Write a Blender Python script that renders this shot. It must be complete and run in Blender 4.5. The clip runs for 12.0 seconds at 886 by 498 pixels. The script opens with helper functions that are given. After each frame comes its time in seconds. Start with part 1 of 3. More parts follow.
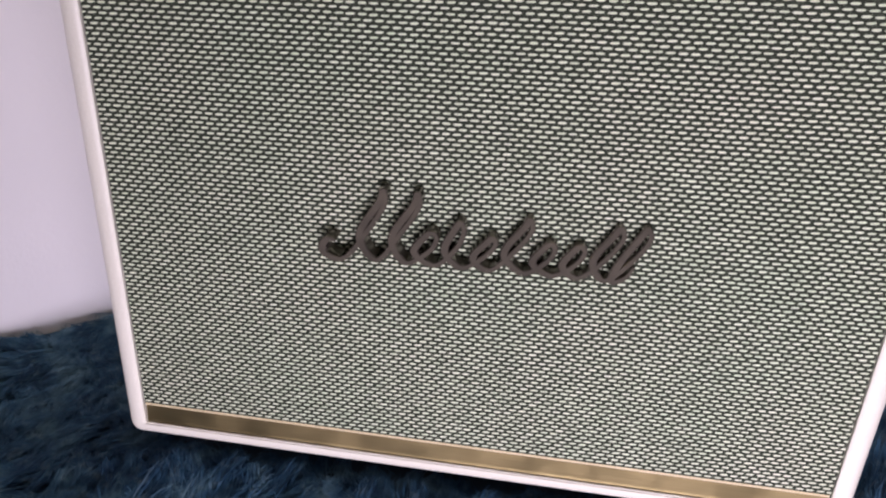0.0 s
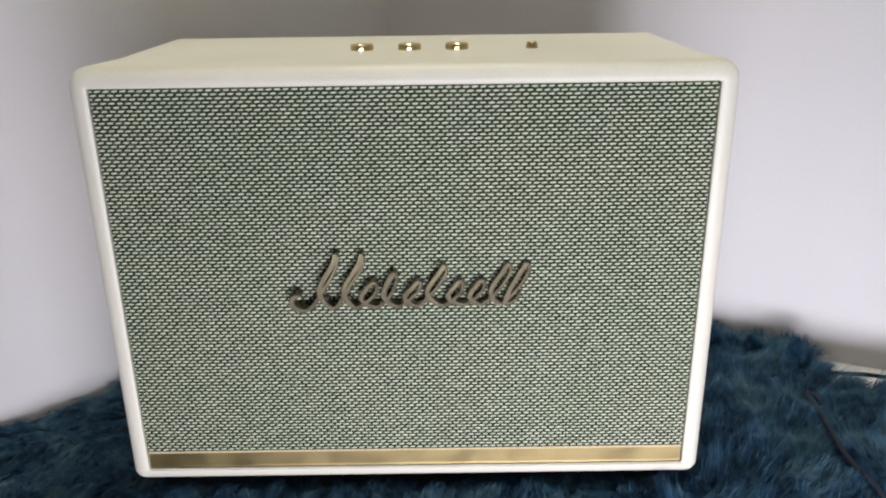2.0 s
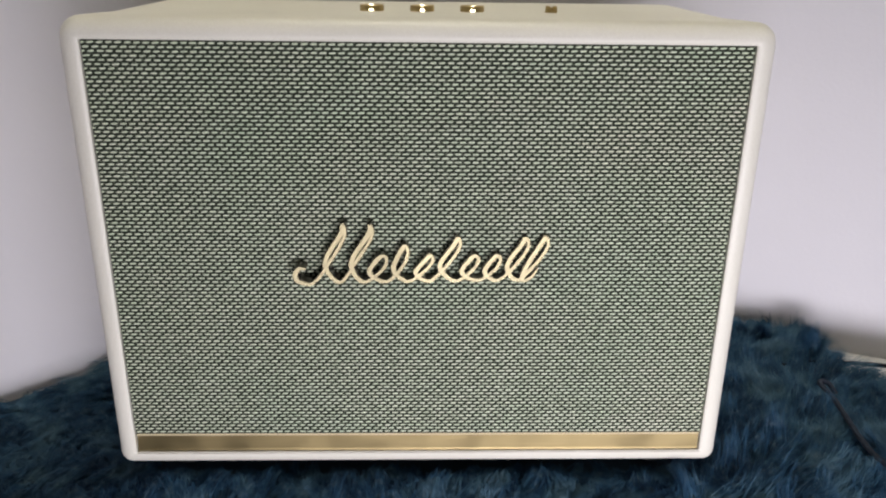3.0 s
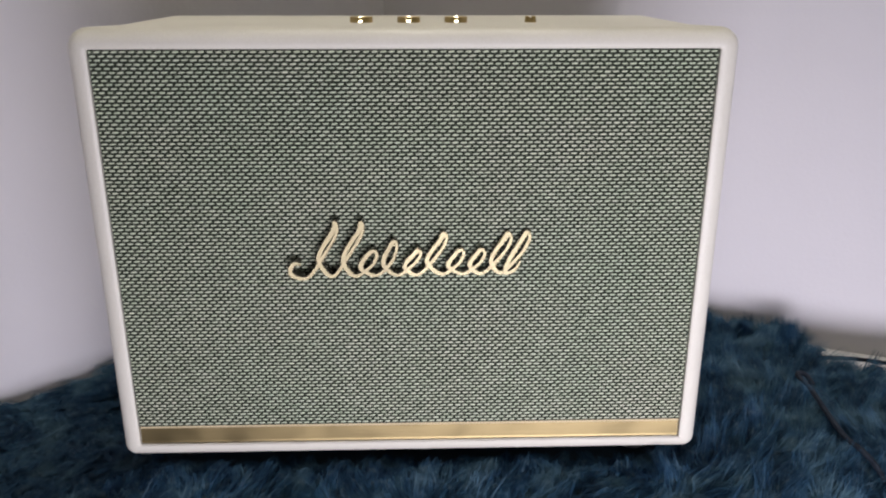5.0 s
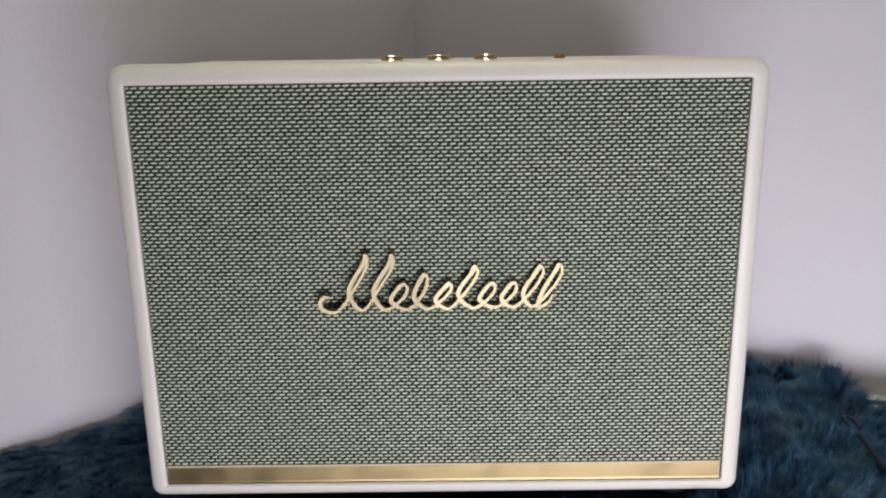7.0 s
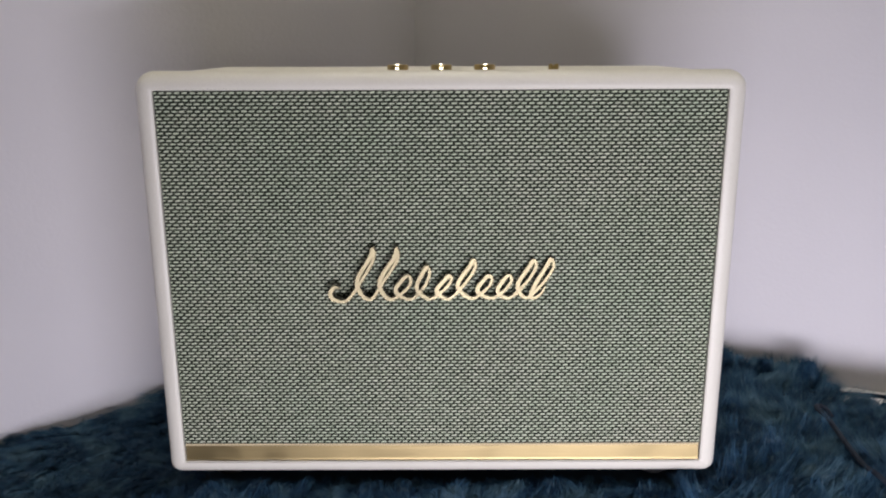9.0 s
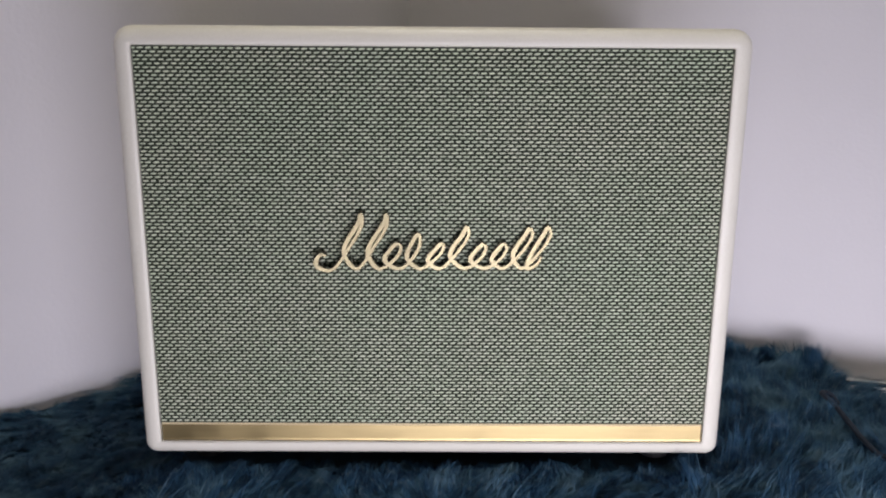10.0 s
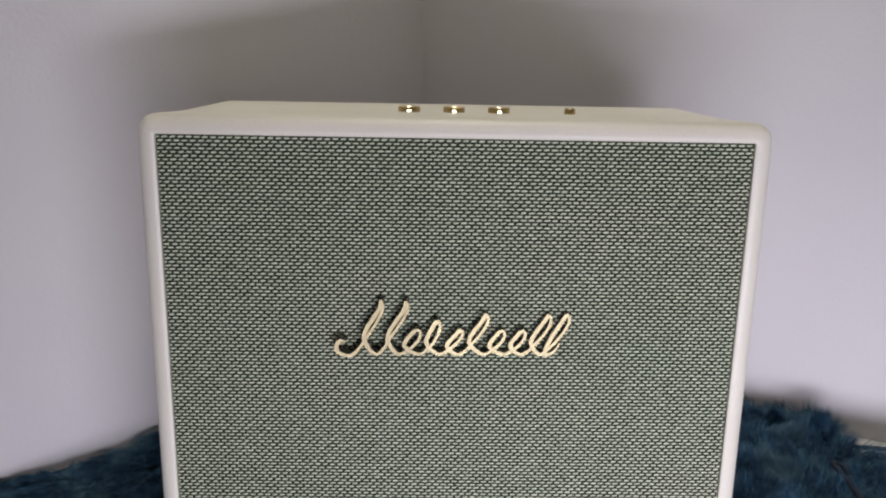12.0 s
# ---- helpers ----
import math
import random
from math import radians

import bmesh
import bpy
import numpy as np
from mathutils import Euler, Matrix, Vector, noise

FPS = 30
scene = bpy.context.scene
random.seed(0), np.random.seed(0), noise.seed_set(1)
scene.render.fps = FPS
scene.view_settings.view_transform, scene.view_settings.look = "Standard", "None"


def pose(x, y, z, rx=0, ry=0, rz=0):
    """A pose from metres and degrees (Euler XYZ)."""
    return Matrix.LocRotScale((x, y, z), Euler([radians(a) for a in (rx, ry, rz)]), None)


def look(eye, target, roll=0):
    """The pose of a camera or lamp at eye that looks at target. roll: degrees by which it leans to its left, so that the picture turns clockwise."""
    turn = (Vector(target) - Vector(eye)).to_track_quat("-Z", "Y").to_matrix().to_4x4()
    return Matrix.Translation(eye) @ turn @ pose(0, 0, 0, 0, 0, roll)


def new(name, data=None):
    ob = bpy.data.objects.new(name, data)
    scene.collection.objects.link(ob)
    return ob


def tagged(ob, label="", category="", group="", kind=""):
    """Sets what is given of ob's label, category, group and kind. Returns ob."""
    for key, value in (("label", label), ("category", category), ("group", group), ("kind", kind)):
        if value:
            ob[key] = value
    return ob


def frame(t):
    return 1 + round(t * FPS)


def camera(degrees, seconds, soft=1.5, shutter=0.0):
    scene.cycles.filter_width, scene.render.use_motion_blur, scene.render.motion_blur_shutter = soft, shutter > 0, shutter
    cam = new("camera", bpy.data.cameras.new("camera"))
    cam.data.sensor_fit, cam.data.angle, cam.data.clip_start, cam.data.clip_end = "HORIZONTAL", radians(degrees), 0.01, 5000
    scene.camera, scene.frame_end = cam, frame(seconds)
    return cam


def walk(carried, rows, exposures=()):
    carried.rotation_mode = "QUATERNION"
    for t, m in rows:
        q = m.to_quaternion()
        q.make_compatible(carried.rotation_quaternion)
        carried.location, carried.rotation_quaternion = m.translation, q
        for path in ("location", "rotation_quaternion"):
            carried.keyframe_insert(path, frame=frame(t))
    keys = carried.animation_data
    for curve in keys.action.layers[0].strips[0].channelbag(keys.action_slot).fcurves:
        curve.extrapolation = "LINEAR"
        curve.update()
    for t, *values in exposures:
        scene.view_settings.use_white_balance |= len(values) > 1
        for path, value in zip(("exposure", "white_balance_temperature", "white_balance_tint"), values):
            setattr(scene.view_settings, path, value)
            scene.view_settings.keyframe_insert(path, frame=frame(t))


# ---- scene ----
cam = camera(57.9, 12.0, soft=2.15)
PATH = [
    (0, (0.031, -0.344, 0.329), (-0.224, 1.427, -0.564), 2.3),
    (0.3, (0.026, -0.359, 0.346), (-0.234, 1.406, -0.558), 0.9),
    (0.5, (0.035, -0.406, 0.355), (-0.21, 1.372, -0.528), -0.6),
    (0.6, (0.034, -0.425, 0.357), (-0.176, 1.366, -0.507), -0.7),
    (0.8, (0.039, -0.454, 0.367), (-0.138, 1.358, -0.461), -1.1),
    (1, (0.031, -0.466, 0.37), (-0.094, 1.36, -0.436), -1.1),
    (1.2, (0.023, -0.469, 0.362), (-0.071, 1.371, -0.416), -1.1),
    (1.5, (0.009, -0.484, 0.364), (-0.04, 1.377, -0.369), -1.1),
    (2, (0.022, -0.484, 0.367), (0.022, 1.391, -0.33), -0.8),
    (2.5, (0.006, -0.468, 0.348), (0.04, 1.406, -0.35), -0.0),
    (3, (-0.001, -0.461, 0.342), (0.057, 1.41, -0.362), 0.8),
    (3.5, (0.001, -0.471, 0.343), (0.075, 1.403, -0.351), 1.2),
    (5.5, (0.007, -0.495, 0.326), (0.037, 1.415, -0.268), -1.3),
    (6, (0.006, -0.496, 0.317), (-0.002, 1.441, -0.183), -2.9),
    (6.5, (0.008, -0.5, 0.316), (-0.005, 1.438, -0.177), -1.8),
    (7, (0.005, -0.494, 0.315), (-0.007, 1.443, -0.185), -0.8),
    (9, (0.002, -0.537, 0.321), (-0.001, 1.401, -0.174), -0.2),
    (9.5, (0.005, -0.526, 0.291), (0.013, 1.417, -0.183), 0.0),
    (10, (0.003, -0.519, 0.283), (0.017, 1.428, -0.173), 0.4),
    (10.5, (0.0, -0.526, 0.293), (0.025, 1.424, -0.15), 0.8),
    (11, (0.008, -0.52, 0.308), (0.032, 1.435, -0.113), 1.1),
    (11.5, (-0.008, -0.501, 0.323), (0.018, 1.456, -0.089), 1.1),
    (12, (-0.011, -0.509, 0.343), (0.004, 1.435, -0.126), 1.0),
]
EXPOSURES = [
    (0.0, -0.33, 6550, 22),
    (0.5, -0.35, 6500, 20),
    (0.9, -0.38, 6500, 12),
    (1.5, -0.42, 6600, 3),
    (2.0, -0.37, 6600, 3),
    (2.5, -0.49, 6680, 4),
    (3.5, -0.60, 6600, 8),
    (5.5, -0.70, 6500, 10),
    (9.5, -0.75, 6490, 10),
    (12.0, -0.81, 6490, 10),
]
walk(cam, [(t, look(eye, target, roll)) for t, eye, target, roll in PATH], EXPOSURES)

# ---- world, sun, large lights ----
world = bpy.data.worlds.new("sky")
scene.world = world
world.use_nodes = True
sky = world.node_tree.nodes.new("ShaderNodeTexSky")
sky.sky_type = "NISHITA"
sky.sun_disc = False
sky.sun_elevation, sky.sun_rotation = radians(38), radians(200)
world.node_tree.links.new(sky.outputs[0], world.node_tree.nodes["Background"].inputs[0])
world.node_tree.nodes["Background"].inputs[1].default_value = 0.10

# plan of the room: the corner behind the loudspeaker and the unseen far walls
CORNER = (-0.030, 0.395)
WALL_Y = -0.80
LEFT_FAR = (-1.347, WALL_Y)
RIGHT_MID = (2.00, -0.492)
RIGHT_FAR = (2.00, WALL_Y)
FLOOR_Z, CEILING_Z = -0.90, 1.50
# stand-in window for an unseen low source: x from, x to, z from, z to; its three lamps differ in strength
KEY_OPENING = (-0.18, 0.60, -0.075, 0.087)
KEY_LEFT, KEY_MID, KEY_RIGHT = (-0.18, 0.04, -0.075, 0.087), (0.04, 0.31, -0.075, 0.087), (0.31, 0.60, -0.075, 0.087)
# unseen ceiling opening added for light from above: x from, x to, y from, y to
FILL_OPENING = (-0.20, 0.24, 0.06, 0.24)


def key_light(win, power, colour):
    data = bpy.data.lights.new("unseen_key_light", "AREA")
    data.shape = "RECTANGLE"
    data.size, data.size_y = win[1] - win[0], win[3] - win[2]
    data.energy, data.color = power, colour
    data.spread = radians(125)  # narrowed so less bounced light fills the corner's shade
    ob = new("unseen_key_light", data)
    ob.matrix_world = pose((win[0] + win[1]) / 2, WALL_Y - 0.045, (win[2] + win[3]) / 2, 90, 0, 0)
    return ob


# added key light, known only by its shadows and reflections
key_light(KEY_LEFT, 1.65, (0.90, 0.86, 0.99))
key_light(KEY_MID, 3.2, (0.90, 0.86, 0.99))
key_light(KEY_RIGHT, 2.9, (0.90, 0.86, 0.99))
# fill light added overhead to brighten the loudspeaker's top and the rug
data = bpy.data.lights.new("unseen_top_fill", "AREA")
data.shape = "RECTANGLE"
data.size, data.size_y = FILL_OPENING[1] - FILL_OPENING[0], FILL_OPENING[3] - FILL_OPENING[2]
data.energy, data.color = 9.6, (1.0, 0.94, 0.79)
new("unseen_top_fill", data).matrix_world = pose((FILL_OPENING[0] + FILL_OPENING[1]) / 2, (FILL_OPENING[2] + FILL_OPENING[3]) / 2, CEILING_Z + 0.03)

# ---- materials ----


def material(name):
    m = bpy.data.materials.new(name)
    m.use_nodes = True
    return m, m.node_tree.nodes, m.node_tree.links, m.node_tree.nodes["Principled BSDF"]


def coords(nodes, links, scale=(1, 1, 1)):
    tc = nodes.new("ShaderNodeTexCoord")
    mp = nodes.new("ShaderNodeMapping")
    mp.inputs["Scale"].default_value = scale
    links.new(tc.outputs["Object"], mp.inputs["Vector"])
    return mp.outputs["Vector"]


def noise_tex(nodes, links, vec, scale, detail=4.0, rough=0.55):
    n = nodes.new("ShaderNodeTexNoise")
    n.inputs["Scale"].default_value = scale
    n.inputs["Detail"].default_value = detail
    n.inputs["Roughness"].default_value = rough
    links.new(vec, n.inputs["Vector"])
    return n.outputs["Fac"]


def ramp(nodes, links, fac, stops):
    r = nodes.new("ShaderNodeValToRGB")
    els = r.color_ramp.elements
    while len(els) < len(stops):
        els.new(0.5)
    for e, (p, c) in zip(els, stops):
        e.position, e.color = p, (*c, 1)
    links.new(fac, r.inputs["Fac"])
    return r.outputs["Color"]


def mix(nodes, links, fac, a, b, mode="MIX"):
    m = nodes.new("ShaderNodeMix")
    m.data_type, m.blend_type = "RGBA", mode
    for value, index in ((fac, 0), (a, 6), (b, 7)):
        if isinstance(value, (int, float)):
            m.inputs[index].default_value = value
        elif isinstance(value, tuple):
            m.inputs[index].default_value = (*value, 1)
        else:
            links.new(value, m.inputs[index])
    return m.outputs[2]


def bump(nodes, links, height, strength, distance, bsdf):
    b = nodes.new("ShaderNodeBump")
    b.inputs["Strength"].default_value = strength
    b.inputs["Distance"].default_value = distance
    links.new(height, b.inputs["Height"])
    links.new(b.outputs["Normal"], bsdf.inputs["Normal"])


def mat_paint(name, low, high, rough=0.75):
    """Rolled wall paint: faint cloudy tone, orange-peel relief."""
    m, n, l, b = material(name)
    v = coords(n, l)
    l.new(ramp(n, l, noise_tex(n, l, v, 3.0, 5), [(0.3, low), (0.7, high)]), b.inputs["Base Color"])
    b.inputs["Roughness"].default_value = rough
    bump(n, l, noise_tex(n, l, v, 260, 3), 0.12, 0.002, b)
    return m


def mat_vinyl():
    """Cream leather-grain covering with fine pores."""
    m, n, l, b = material("cream_vinyl")
    v = coords(n, l)
    tone = ramp(n, l, noise_tex(n, l, v, 14, 5), [(0.3, (0.80, 0.775, 0.665)), (0.7, (0.86, 0.835, 0.725))])
    grain = noise_tex(n, l, v, 900, 3, 0.6)
    l.new(mix(n, l, 0.12, tone, ramp(n, l, grain, [(0.35, (0.60, 0.55, 0.44)), (0.65, (0.92, 0.89, 0.80))])), b.inputs["Base Color"])
    b.inputs["Roughness"].default_value = 0.42
    bump(n, l, grain, 0.25, 0.0006, b)
    return m


def mat_brass(name, colour, rough, streak=0.0, worn=0.008):
    m, n, l, b = material(name)
    b.inputs["Metallic"].default_value = 1.0
    v = coords(n, l, (3, 60, 160))
    f = noise_tex(n, l, v, 6, 4)
    dark = tuple(c * 0.92 for c in colour)
    l.new(ramp(n, l, f, [(0.3, dark), (0.7, colour)]), b.inputs["Base Color"])
    l.new(ramp(n, l, noise_tex(n, l, coords(n, l), 90 if worn < 0.05 else 38, 4), [(0.3, (rough - worn,) * 3), (0.7, (rough + worn,) * 3)]), b.inputs["Roughness"])
    if streak:
        bump(n, l, f, streak, 0.0004, b)
    return m


def mat_lacquer():
    """Glossy gold-bronze lacquer of a moulded badge."""
    m, n, l, b = material("gold_lacquer")
    v = coords(n, l)
    l.new(ramp(n, l, noise_tex(n, l, v, 60, 4), [(0.3, (0.060, 0.054, 0.044)), (0.7, (0.095, 0.084, 0.066))]), b.inputs["Base Color"])
    b.inputs["Roughness"].default_value = 0.07
    b.inputs["Specular IOR Level"].default_value = 0.47
    b.inputs["Specular Tint"].default_value = (1.0, 0.87, 0.50, 1)
    return m


def mat_thread():
    """Pale woven threads, each a little different."""
    m, n, l, b = material("pale_thread")
    g = n.new("ShaderNodeNewGeometry")
    c = ramp(n, l, g.outputs["Random Per Island"], [(0.0, (0.59, 0.665, 0.475)), (0.5, (0.70, 0.77, 0.565)), (1.0, (0.80, 0.85, 0.655))])
    cloud = ramp(n, l, noise_tex(n, l, coords(n, l), 11, 4), [(0.32, (0.49, 0.62, 0.43)), (0.5, (0.62, 0.67, 0.49)), (0.68, (0.76, 0.71, 0.57))])
    l.new(mix(n, l, 0.35, c, cloud), b.inputs["Base Color"])
    b.inputs["Roughness"].default_value = 0.46
    return m


def mat_cloth():
    m, n, l, b = material("dark_grille_cloth")
    v = coords(n, l)
    l.new(ramp(n, l, noise_tex(n, l, v, 700, 2), [(0.3, (0.026, 0.032, 0.022)), (0.7, (0.056, 0.067, 0.047))]), b.inputs["Base Color"])
    b.inputs["Roughness"].default_value = 0.95
    b.inputs["Specular IOR Level"].default_value = 0.15
    bump(n, l, noise_tex(n, l, v, 1400, 2), 0.4, 0.0005, b)
    return m


def mat_fur():
    """Blue-teal shag: tone changes from hair to hair and from lock to lock."""
    m, n, l, b = material("blue_shag")
    g = n.new("ShaderNodeNewGeometry")
    hair = ramp(n, l, g.outputs["Random Per Island"], [(0.0, (0.014, 0.042, 0.094)), (0.6, (0.031, 0.088, 0.172)), (0.92, (0.060, 0.145, 0.235)), (1.0, (0.150, 0.225, 0.285))])
    lock = ramp(n, l, noise_tex(n, l, coords(n, l), 30, 3), [(0.40, (0.006, 0.024, 0.053)), (0.52, (0.031, 0.096, 0.170)), (0.64, (0.150, 0.275, 0.345))])
    wisp = ramp(n, l, noise_tex(n, l, coords(n, l), 150, 2), [(0.40, (0.006, 0.024, 0.053)), (0.56, (0.037, 0.104, 0.178)), (0.72, (0.235, 0.322, 0.355))])
    l.new(mix(n, l, 0.66, hair, mix(n, l, 0.42, lock, wisp)), b.inputs["Base Color"])
    b.inputs["Roughness"].default_value = 0.7
    b.inputs["Specular IOR Level"].default_value = 0.12
    return m


def mat_plain(name, low, high, rough, scale=40.0, relief=0.1, gloss=0.5):
    m, n, l, b = material(name)
    b.inputs["Specular IOR Level"].default_value = gloss
    v = coords(n, l)
    f = noise_tex(n, l, v, scale, 5)
    l.new(ramp(n, l, f, [(0.3, low), (0.7, high)]), b.inputs["Base Color"])
    b.inputs["Roughness"].default_value = rough
    bump(n, l, f, relief, 0.002, b)
    return m


# wood of the unseen floor, dark so it bounces little light
def mat_wood():
    m, n, l, b = material("low_bounce_floor_wood")
    v = coords(n, l, (1, 9, 1))
    l.new(ramp(n, l, noise_tex(n, l, v, 5, 6), [(0.3, (0.09, 0.055, 0.032)), (0.7, (0.17, 0.105, 0.06))]), b.inputs["Base Color"])
    b.inputs["Roughness"].default_value = 0.45
    return m


def mat_glass():
    m, n, l, b = material("stand_in_glass")
    b.inputs["Transmission Weight"].default_value = 1.0
    b.inputs["Roughness"].default_value = 0.0
    b.inputs["IOR"].default_value = 1.45
    return m


M_WALL = mat_paint("white_wall_paint", (0.72, 0.705, 0.725), (0.78, 0.76, 0.78))
# unseen walls and ceiling coloured dark to keep the corner's shade deep
M_LOW_BOUNCE = mat_paint("low_bounce_wall_paint", (0.115, 0.100, 0.090), (0.150, 0.132, 0.118))
M_CEIL = mat_paint("low_bounce_ceiling_paint", (0.42, 0.41, 0.39), (0.47, 0.46, 0.44))
M_LEDGE = mat_paint("white_ledge_paint", (0.72, 0.71, 0.70), (0.80, 0.79, 0.78), 0.5)
M_VINYL = mat_vinyl()
M_STRIP = mat_brass("brushed_brass", (0.41, 0.322, 0.160), 0.36, 0.06, 0.07)
M_BEAD = mat_plain("pale_lip_highlight", (0.66, 0.54, 0.32), (0.76, 0.64, 0.40), 0.35)
M_GOLD = mat_lacquer()
M_KNOB = mat_brass("knob_brass", (0.56, 0.43, 0.20), 0.48)
M_GLINT = mat_brass("glint_metal", (0.92, 0.86, 0.70), 0.28)
M_STAMP = mat_plain("stamped_marks", (0.50, 0.42, 0.28), (0.60, 0.52, 0.36), 0.5)
M_THREAD, M_CLOTH, M_FUR = mat_thread(), mat_cloth(), mat_fur()
M_RUBBER = mat_plain("black_rubber", (0.010, 0.010, 0.011), (0.022, 0.022, 0.024), 0.6)
M_CABLE = mat_plain("black_cable", (0.006, 0.006, 0.008), (0.013, 0.013, 0.016), 0.7, gloss=0.08)
M_CORD = mat_plain("grey_cord", (0.016, 0.022, 0.034), (0.036, 0.046, 0.064), 0.7, 300, gloss=0.10)
M_BACKING = mat_plain("rug_backing", (0.008, 0.022, 0.04), (0.016, 0.045, 0.07), 0.9)
M_WOOD, M_GLASS = mat_wood(), mat_glass()
M_FRAME = mat_paint("stand_in_frame_paint", (0.74, 0.73, 0.71), (0.80, 0.79, 0.77), 0.4)

# ---- building helpers ----


def finish(bm, name, mat, smooth=False):
    me = bpy.data.meshes.new(name)
    bmesh.ops.recalc_face_normals(bm, faces=bm.faces)
    bm.to_mesh(me)
    bm.free()
    me.materials.append(mat)
    if smooth:
        me.shade_smooth()
        me.set_sharp_from_angle(angle=radians(38))
    return me


def part(name, bm, mat, parent, label="", smooth=False):
    ob = new(name, finish(bm, name, mat, smooth))
    ob.parent = parent
    return tagged(ob, label=label)


def box(bm, x0, x1, y0, y1, z0, z1, bevel=0.0):
    made = bmesh.ops.create_cube(bm, size=1, matrix=Matrix.LocRotScale(((x0 + x1) / 2, (y0 + y1) / 2, (z0 + z1) / 2), None, (x1 - x0, y1 - y0, z1 - z0)))
    if bevel:
        edges = list({e for v in made["verts"] for e in v.link_edges})
        bmesh.ops.bevel(bm, geom=edges, offset=bevel, segments=2, affect="EDGES", profile=0.5)


def prism(bm, plan, z0, z1):
    """An upright prism over a plan of points."""
    lo = [bm.verts.new((x, y, z0)) for x, y in plan]
    hi = [bm.verts.new((x, y, z1)) for x, y in plan]
    bm.faces.new(lo[::-1])
    bm.faces.new(hi)
    for i in range(len(plan)):
        j = (i + 1) % len(plan)
        bm.faces.new((lo[i], lo[j], hi[j], hi[i]))


def rod(bm, points, radius, sides=8):
    """A round bar along points, with closed ends."""
    rings = []
    for i, p in enumerate(points):
        p = Vector(p)
        d = (Vector(points[min(i + 1, len(points) - 1)]) - Vector(points[max(i - 1, 0)])).normalized()
        a = d.orthogonal().normalized() if i == 0 else (last - d * last.dot(d)).normalized()
        last = a
        b = d.cross(a)
        rings.append([bm.verts.new(p + radius * (math.cos(k * math.tau / sides) * a + math.sin(k * math.tau / sides) * b)) for k in range(sides)])
    for r, s in zip(rings, rings[1:]):
        for k in range(sides):
            bm.faces.new((r[k], r[(k + 1) % sides], s[(k + 1) % sides], s[k]))
    bm.faces.new(rings[0][::-1])
    bm.faces.new(rings[-1])


def spline(points, steps=8):
    """A smooth line through points."""
    pts = [Vector(p) for p in points]
    out = []
    for i in range(len(pts) - 1):
        p0, p1, p2, p3 = pts[max(i - 1, 0)], pts[i], pts[i + 1], pts[min(i + 2, len(pts) - 1)]
        for k in range(steps):
            t = k / steps
            out.append(0.5 * ((2 * p1) + (p2 - p0) * t + (2 * p0 - 5 * p1 + 4 * p2 - p3) * t * t + (3 * p1 - p0 - 3 * p2 + p3) * t ** 3))
    return out + [pts[-1]]


# ---- large structure ----
THICK = 0.12


def wall(name, a, b, label, holes=(), mat=None):
    """A wall from a to b in plan, its room side to the right of that way; holes as (along from, along to, z from, z to)."""
    a, b = Vector(a), Vector(b)
    d = (b - a).normalized()
    out = Vector((-d.y, d.x)) * THICK
    bm = bmesh.new()

    def piece(s0, s1, z0, z1):
        p, q = a + d * s0, a + d * s1
        prism(bm, [tuple(p), tuple(q), tuple(q + out), tuple(p + out)], z0, z1)

    length, s = (b - a).length, 0.0
    for h0, h1, z0, z1 in sorted(holes):
        piece(s, h0, FLOOR_Z, CEILING_Z)
        piece(h0, h1, FLOOR_Z, z0)
        piece(h0, h1, z1, CEILING_Z)
        s = h1
    piece(s, length, FLOOR_Z, CEILING_Z)
    ob = new(name, finish(bm, name, mat or M_WALL))
    return tagged(ob, label, "wall", kind="structure")


wall("wall_left", LEFT_FAR, CORNER, "white painted wall slanting behind the loudspeaker")
wall("wall_right", CORNER, RIGHT_MID, "white painted wall meeting the other in a corner")
wall("unseen_wall_side", RIGHT_MID, RIGHT_FAR, "unseen side wall, dark taupe to cut bounced light", mat=M_LOW_BOUNCE)
holes = [(RIGHT_FAR[0] - w[1], RIGHT_FAR[0] - w[0], w[2], w[3]) for w in (KEY_OPENING,)]
wall("unseen_wall_far", RIGHT_FAR, LEFT_FAR, "unseen far wall around the stand-in window, dark taupe to cut bounced light", holes, M_LOW_BOUNCE)

ROOM = [LEFT_FAR, CORNER, RIGHT_MID, RIGHT_FAR]
bm = bmesh.new()
prism(bm, ROOM[::-1], FLOOR_Z - 0.10, FLOOR_Z)
tagged(new("floor", finish(bm, "floor", M_WOOD)), "unseen wooden floor, dark brown to cut bounced light", "floor", kind="structure")
bm = bmesh.new()
a0, a1, b0, b1 = FILL_OPENING
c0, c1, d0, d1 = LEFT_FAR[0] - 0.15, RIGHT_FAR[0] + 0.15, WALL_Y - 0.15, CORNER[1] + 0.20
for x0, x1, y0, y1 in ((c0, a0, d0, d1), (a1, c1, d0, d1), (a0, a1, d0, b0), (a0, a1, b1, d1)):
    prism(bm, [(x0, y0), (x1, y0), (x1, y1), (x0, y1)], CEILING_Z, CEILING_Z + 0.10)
tagged(new("ceiling", finish(bm, "ceiling", M_CEIL)), "unseen ceiling, grey to cut bounced light", "ceiling", kind="structure")


def on_left(y):
    return CORNER[0] + (y - CORNER[1]) * (CORNER[0] - LEFT_FAR[0]) / (CORNER[1] - LEFT_FAR[1])


def on_right(y):
    return CORNER[0] + (y - CORNER[1]) * (RIGHT_MID[0] - CORNER[0]) / (RIGHT_MID[1] - CORNER[1])


# the ledge that fills the corner, with its front edge just before the loudspeaker
LEDGE_Y, LEDGE_Z = -0.006, -0.012
bm = bmesh.new()
